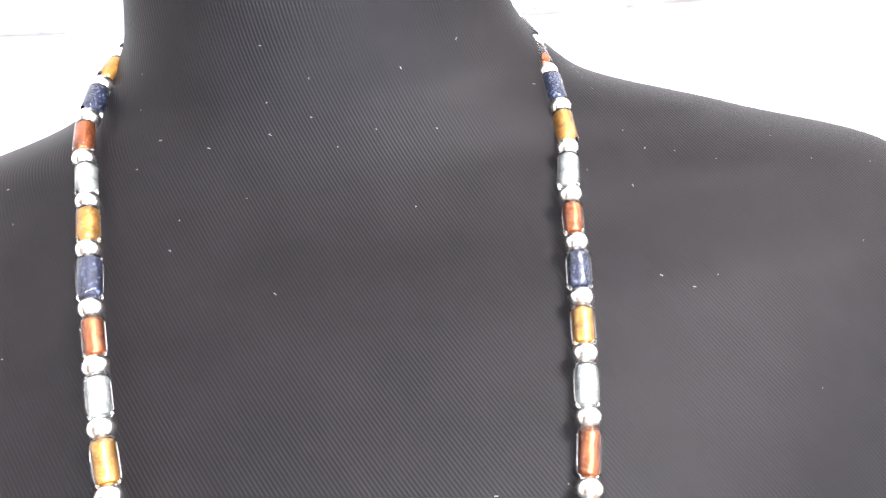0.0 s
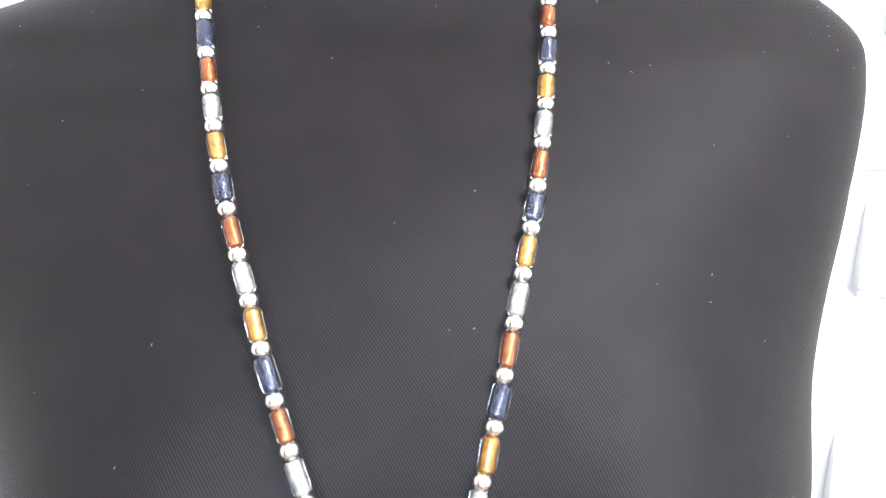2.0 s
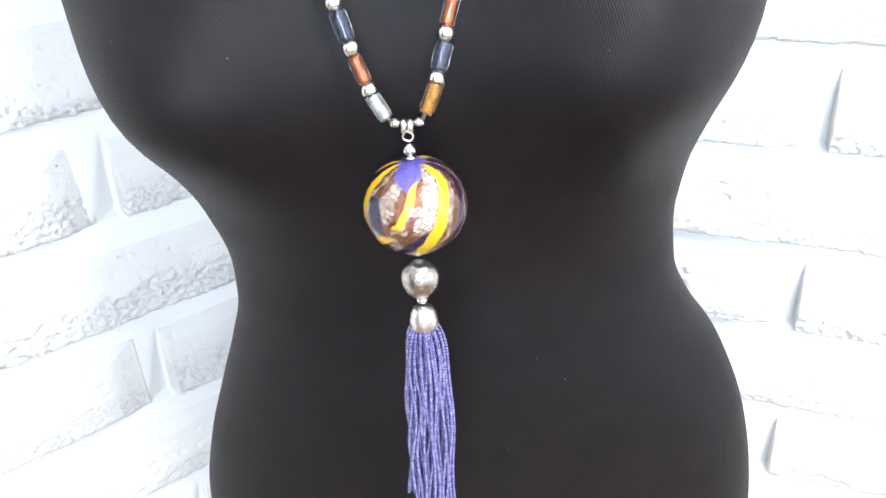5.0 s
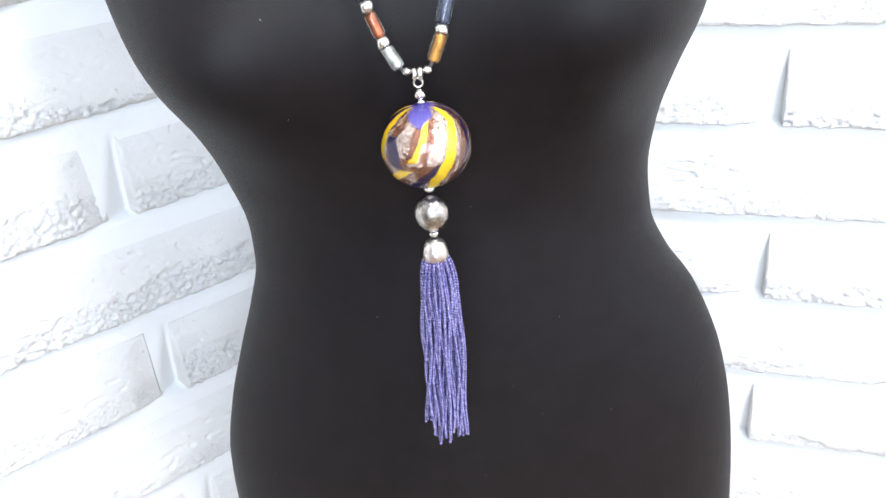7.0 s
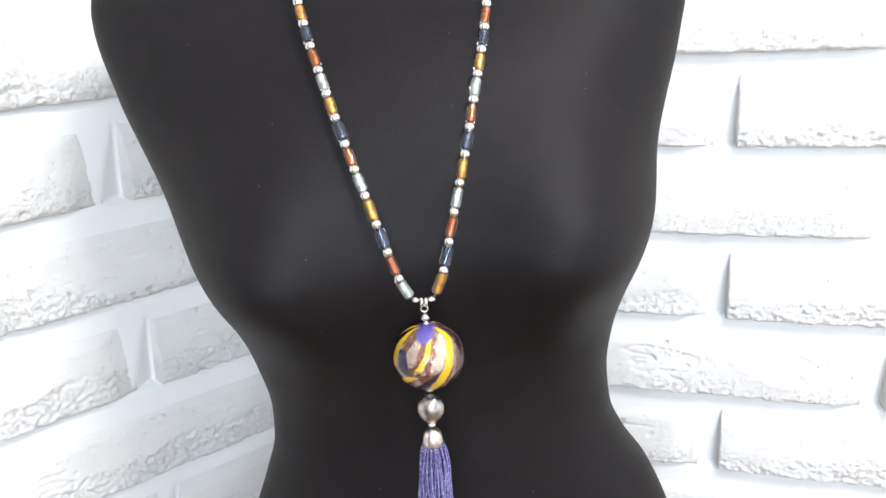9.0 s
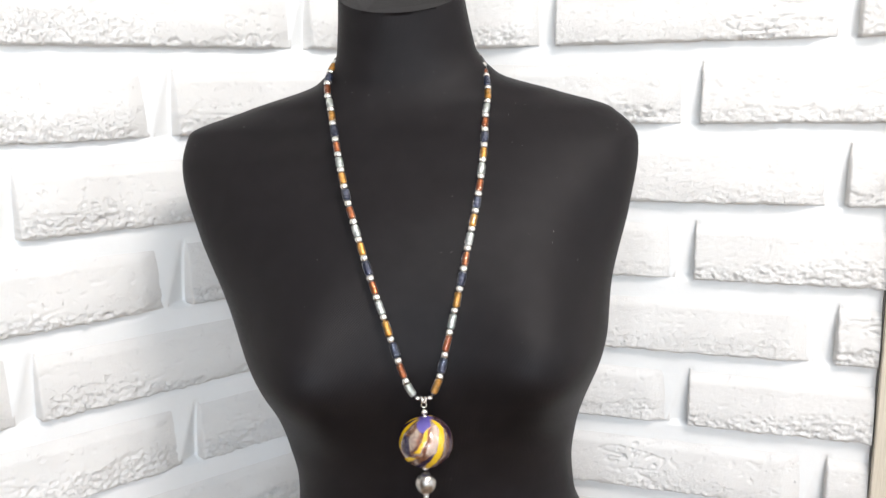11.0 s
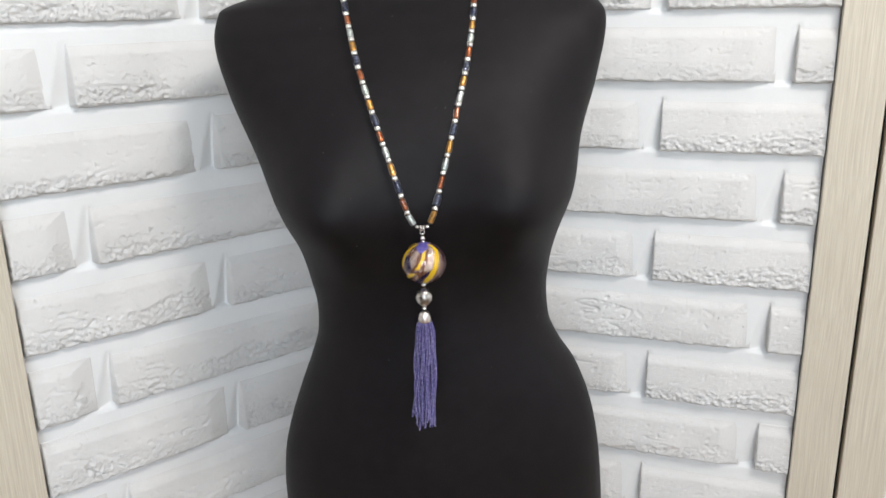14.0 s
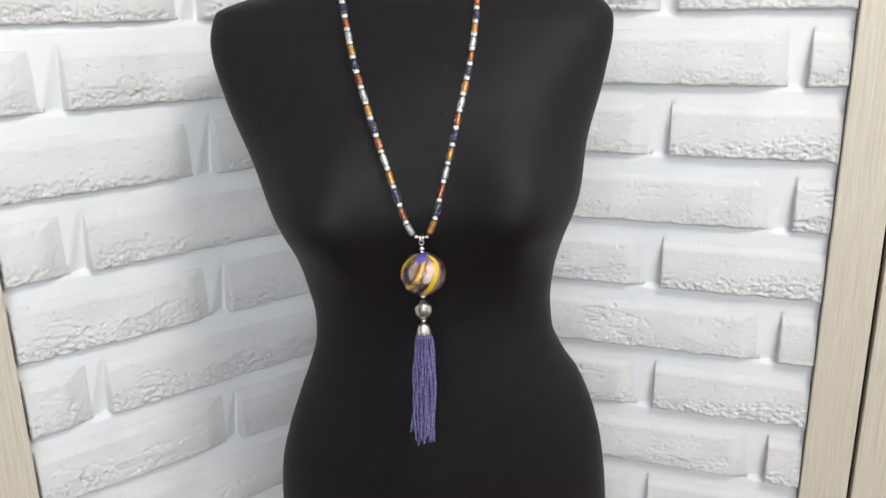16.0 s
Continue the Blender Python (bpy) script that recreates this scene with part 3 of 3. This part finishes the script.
def pendant():
    small = round_bead(0.0023, 0.75)
    for x in (-0.0046, 0.0041):
        part("spacer_bead", small, jewel, pose(x, -0.0015, 1.1788))
    for x in (-0.0014, 0.0010):
        part("bail_ring", ring_mesh("bail_ring", 0.0021, 0.00112, M_SILVER), jewel, pose(x, -0.0018, 1.1775, 0, 0, 90))
    part("jump_ring", ring_mesh("jump_ring", 0.0019, 0.0005, M_SILVER), jewel, pose(-0.0002, -0.003, 1.1740))
    part("spacer_bead", round_bead(0.0026, 0.85), jewel, pose(0, PY, 1.1692))
    part("spacer_bead", round_bead(0.0020, 0.55), jewel, pose(0.0002, PY, 1.1660))
    core = part("glass_ball", globe("glass_ball", 0.0187, 0.0175, 32, foil_material()), jewel, pose(0.0006, PY, 1.1463), "swirled yellow, violet and copper foil glass ball")
    shell = part("clear_shell", globe("clear_shell", 0.0200, 0.0188, 32, M_GLASS), core)
    shell.visible_shadow = False
    part("spacer_bead", round_bead(0.0024, 0.8), jewel, pose(0, PY, 1.1258))
    part("round_bead", globe("round_bead", 0.0078, 0.0090, 20, M_ROUND), jewel, pose(0, PY, 1.1137), "polished grey metallic glass bead")
    part("spacer_bead", round_bead(0.0022, 0.8), jewel, pose(0, PY, 1.1032))
    cap = [(0.0012, 0.0100), (0.0026, 0.0097), (0.0042, 0.0084), (0.0053, 0.0060), (0.0058, 0.0030), (0.0060, 0.0), (0.0056, -0.0002), (0.0052, 0.002)]
    part("tassel_cap", lathe("tassel_cap", [(r, z) for r, z in cap], 24, M_CAP), jewel, pose(0, PY, 1.0905), "hammered silver cap")
    rng = random.Random(11)
    for k in range(58):
        w = k * 2.39996
        q = math.sqrt((k + 0.5) / 58)
        length = 0.106 + rng.uniform(-0.012, 0.004)
        foot = Vector((0.0105 * q * math.cos(w), 0.0085 * q * math.sin(w), 0))
        head = Vector((0.0054 * q * math.cos(w), 0.0054 * q * math.sin(w), 0))
        w1, w2, w3 = rng.uniform(0, 6), rng.uniform(0, 6), rng.uniform(0.0003, 0.0012)
        n = int(length / 0.00155)
        pts, rad = [], []
        for i in range(n):
            for f, r in ((0.02, 0.0003), (0.28, 0.00082), (0.72, 0.00082), (0.98, 0.0003)):
                t = (i + f) / n
                spread = head.lerp(foot, 0.8 * (1 - math.exp(-t * 14)) + 0.2 * t)
                sag = Vector((w3 * math.sin(w1 + 11 * t), w3 * math.sin(w2 + 8 * t), 0)) * min(1.0, 3 * t)
                pts.append(spread + sag + Vector((-0.0032 * t * t, 0, -length * t)))
                rad.append(r)
        verts, faces = [], []
        for p, r in zip(pts, rad):
            for j in range(6):
                a = math.pi * j / 3
                verts.append((p.x + r * math.cos(a), p.y + r * math.sin(a), p.z))
        for i in range(len(pts) - 1):
            for j in range(6):
                j2 = (j + 1) % 6
                faces.append((i * 6 + j, (i + 1) * 6 + j, (i + 1) * 6 + j2, i * 6 + j2))
        part("tassel_strand", mesh_from("tassel_strand", verts, faces, M_SEED), jewel, pose(0, PY, 1.0915))


M_ROUND = mat("grey_metal_glass", (0.40, 0.37, 0.34), 0.2, 0.95, vary=0.6, scale=260, bump=0.0009, bump_scale=330, Coat_Weight=1.0, Coat_Roughness=0.03)
pendant()


# ---- lint on the jersey ----
def lint():
    from_tree = form.data
    rng = random.Random(21)
    upper = [p for p in from_tree.polygons if p.normal.y < -0.2 and 1.2 < p.center.z < 1.42]
    lower = [p for p in from_tree.polygons if p.normal.y < -0.2 and 0.85 < p.center.z <= 1.2]
    verts, faces = [], []
    for k in range(130):
        p = rng.choice(upper if k < 105 else lower)
        c = p.center + p.normal * 0.0001
        q = p.normal.to_track_quat("Z", "Y").to_matrix() @ pose(0, 0, 0, 0, 0, rng.uniform(0, 360)).to_3x3()
        l, w = rng.choice((0.00018, 0.00014, 0.00022, 0.00045)), 0.00011
        b = len(verts)
        for x, y, z in ((-l, -w, 0), (l, -w, 0), (l, w, 0), (-l, w, 0), (0, 0, 0.00012)):
            verts.append(c + q @ Vector((x, y, z)))
        faces += [(b, b + 1, b + 4), (b + 1, b + 2, b + 4), (b + 2, b + 3, b + 4), (b + 3, b, b + 4), (b + 3, b + 2, b + 1, b)]
    ob = new("lint", mesh_from("lint", verts, faces, M_LINT, False))
    return tagged(ob, "pale specks of lint scattered on black jersey", "lint", kind="stuff")


M_LINT = mat("lint", (0.30, 0.29, 0.29), 0.9)
lint()


# ---- bricks, one by one ----
def brick_mesh(length, seed, sawn):
    """One hand-cut brick face: its lower and one end edge break off sharply, the others run out into the joint, unless sawn off."""
    nx, nz = max(8, int(length / 0.0014)), 50
    verts, faces = [], []
    dice = random.Random(seed * 31 + 7)
    ledge, crumble, spread = dice.uniform(0.22, 0.40), dice.uniform(0.5, 1.1), dice.choice((0.003, 0.004, 0.012, 0.022))
    drop = 0.0024 if spread < 0.01 else 0.0010
    for j in range(nz + 1):
        for i in range(nx + 1):
            u, v = i / nx * length, j / nz * BRICK_H
            ragged = 0.0016 * noise.noise(Vector((u * 60, v * 60, seed * 9.1))) + 0.0012 * noise.noise(Vector((u * 170, v * 170, seed * 3.7)))
            near = min(u / 0.003, v / 0.0045)
            soft = min(1.0 if sawn else (length - u) / 0.030, (BRICK_H - v) / 0.017, 1.0)
            if 0 < min(u, v) < 0.008:
                near += ragged / 0.004
            t = min(max(near, 0.0), 1.0)
            edge = math.sqrt(1 - (1 - t) ** 2) * soft * soft * (3 - 2 * soft)
            line = BRICK_H * (ledge + 0.26 * noise.noise(Vector((u * 9, 3.3, seed * 5.0))) + 0.11 * noise.noise(Vector((u * 42, 1.3, seed * 5.0))) + 0.05 * noise.noise(Vector((u * 150, 6.3, seed * 5.0))))
            low = min(max((line - v) / spread, 0.0), 1.0)
            broken = min(max(0.5 + 1.6 * noise.noise(Vector((u * 14, 5.2, seed * 2.9))), 0.0), 1.0)
            lumps = noise.fractal(Vector((u * 190, v * 260, seed * 2.3)), 0.6, 2.1, 3)
            scar = noise.noise(Vector((u * 17 + 0.6 * v * 17, v * 75, seed * 7.7)))
            where = min(max(noise.noise(Vector((u * 12, v * 20, seed * 3.1))) * 2.2 - 0.62 + 0.45 * (1 - v / BRICK_H), 0.0), 1.0)
            crack = max(0.0, 1 - abs(scar) / 0.06) * where
            nick = min(max((noise.noise(Vector((u * 150, v * 190, seed * 6.1))) - 0.33) / 0.2, 0.0), 1.0) * (0.3 + where)
            face = (0.0036 + 0.0076 * (1 - v / BRICK_H) ** 0.8) * (1.0 if sawn else 1 - 0.35 * (u / length) ** 8)
            h = edge * (face - low * (drop * broken + 0.0023 * crumble * lumps) - 0.0034 * crack - 0.0023 * nick + 0.0005 * noise.noise(Vector((u * 22, v * 25, seed * 4.1))) + 0.00022 * noise.noise(Vector((u * 210, v * 210, seed * 4.1))))
            verts.append((u, JOINT + 0.0007 - h if t > 0 and soft > 0 else JOINT + 0.022, v))
    for j in range(nz):
        for i in range(nx):
            a = j * (nx + 1) + i
            faces.append((a, a + 1, a + nx + 2, a + nx + 1))
    return mesh_from("brick", verts, faces, M_BRICK)


SHELF = {}
for side, wall in (("left", wall_left), ("right", wall_right)):
    pick = random.Random(side)
    for i, z, odd in courses():
        for a, b in LAID[side][odd]:
            sawn = side == "right" and b > EDGE - 0.002
            key = (round(b - a, 3), sawn)
            store = SHELF.setdefault(key, [])
            want = 9 if b - a > 0.2 else 6
            if len(store) < want:
                store.append(brick_mesh(b - a, len(SHELF) * 13 + len(store), sawn))
            data = store[-1] if len(store) < want else pick.choice(store)
            x = -b if side == "left" else a
            part("brick", data, wall, pose(x, pick.uniform(-0.001, 0.001), z))
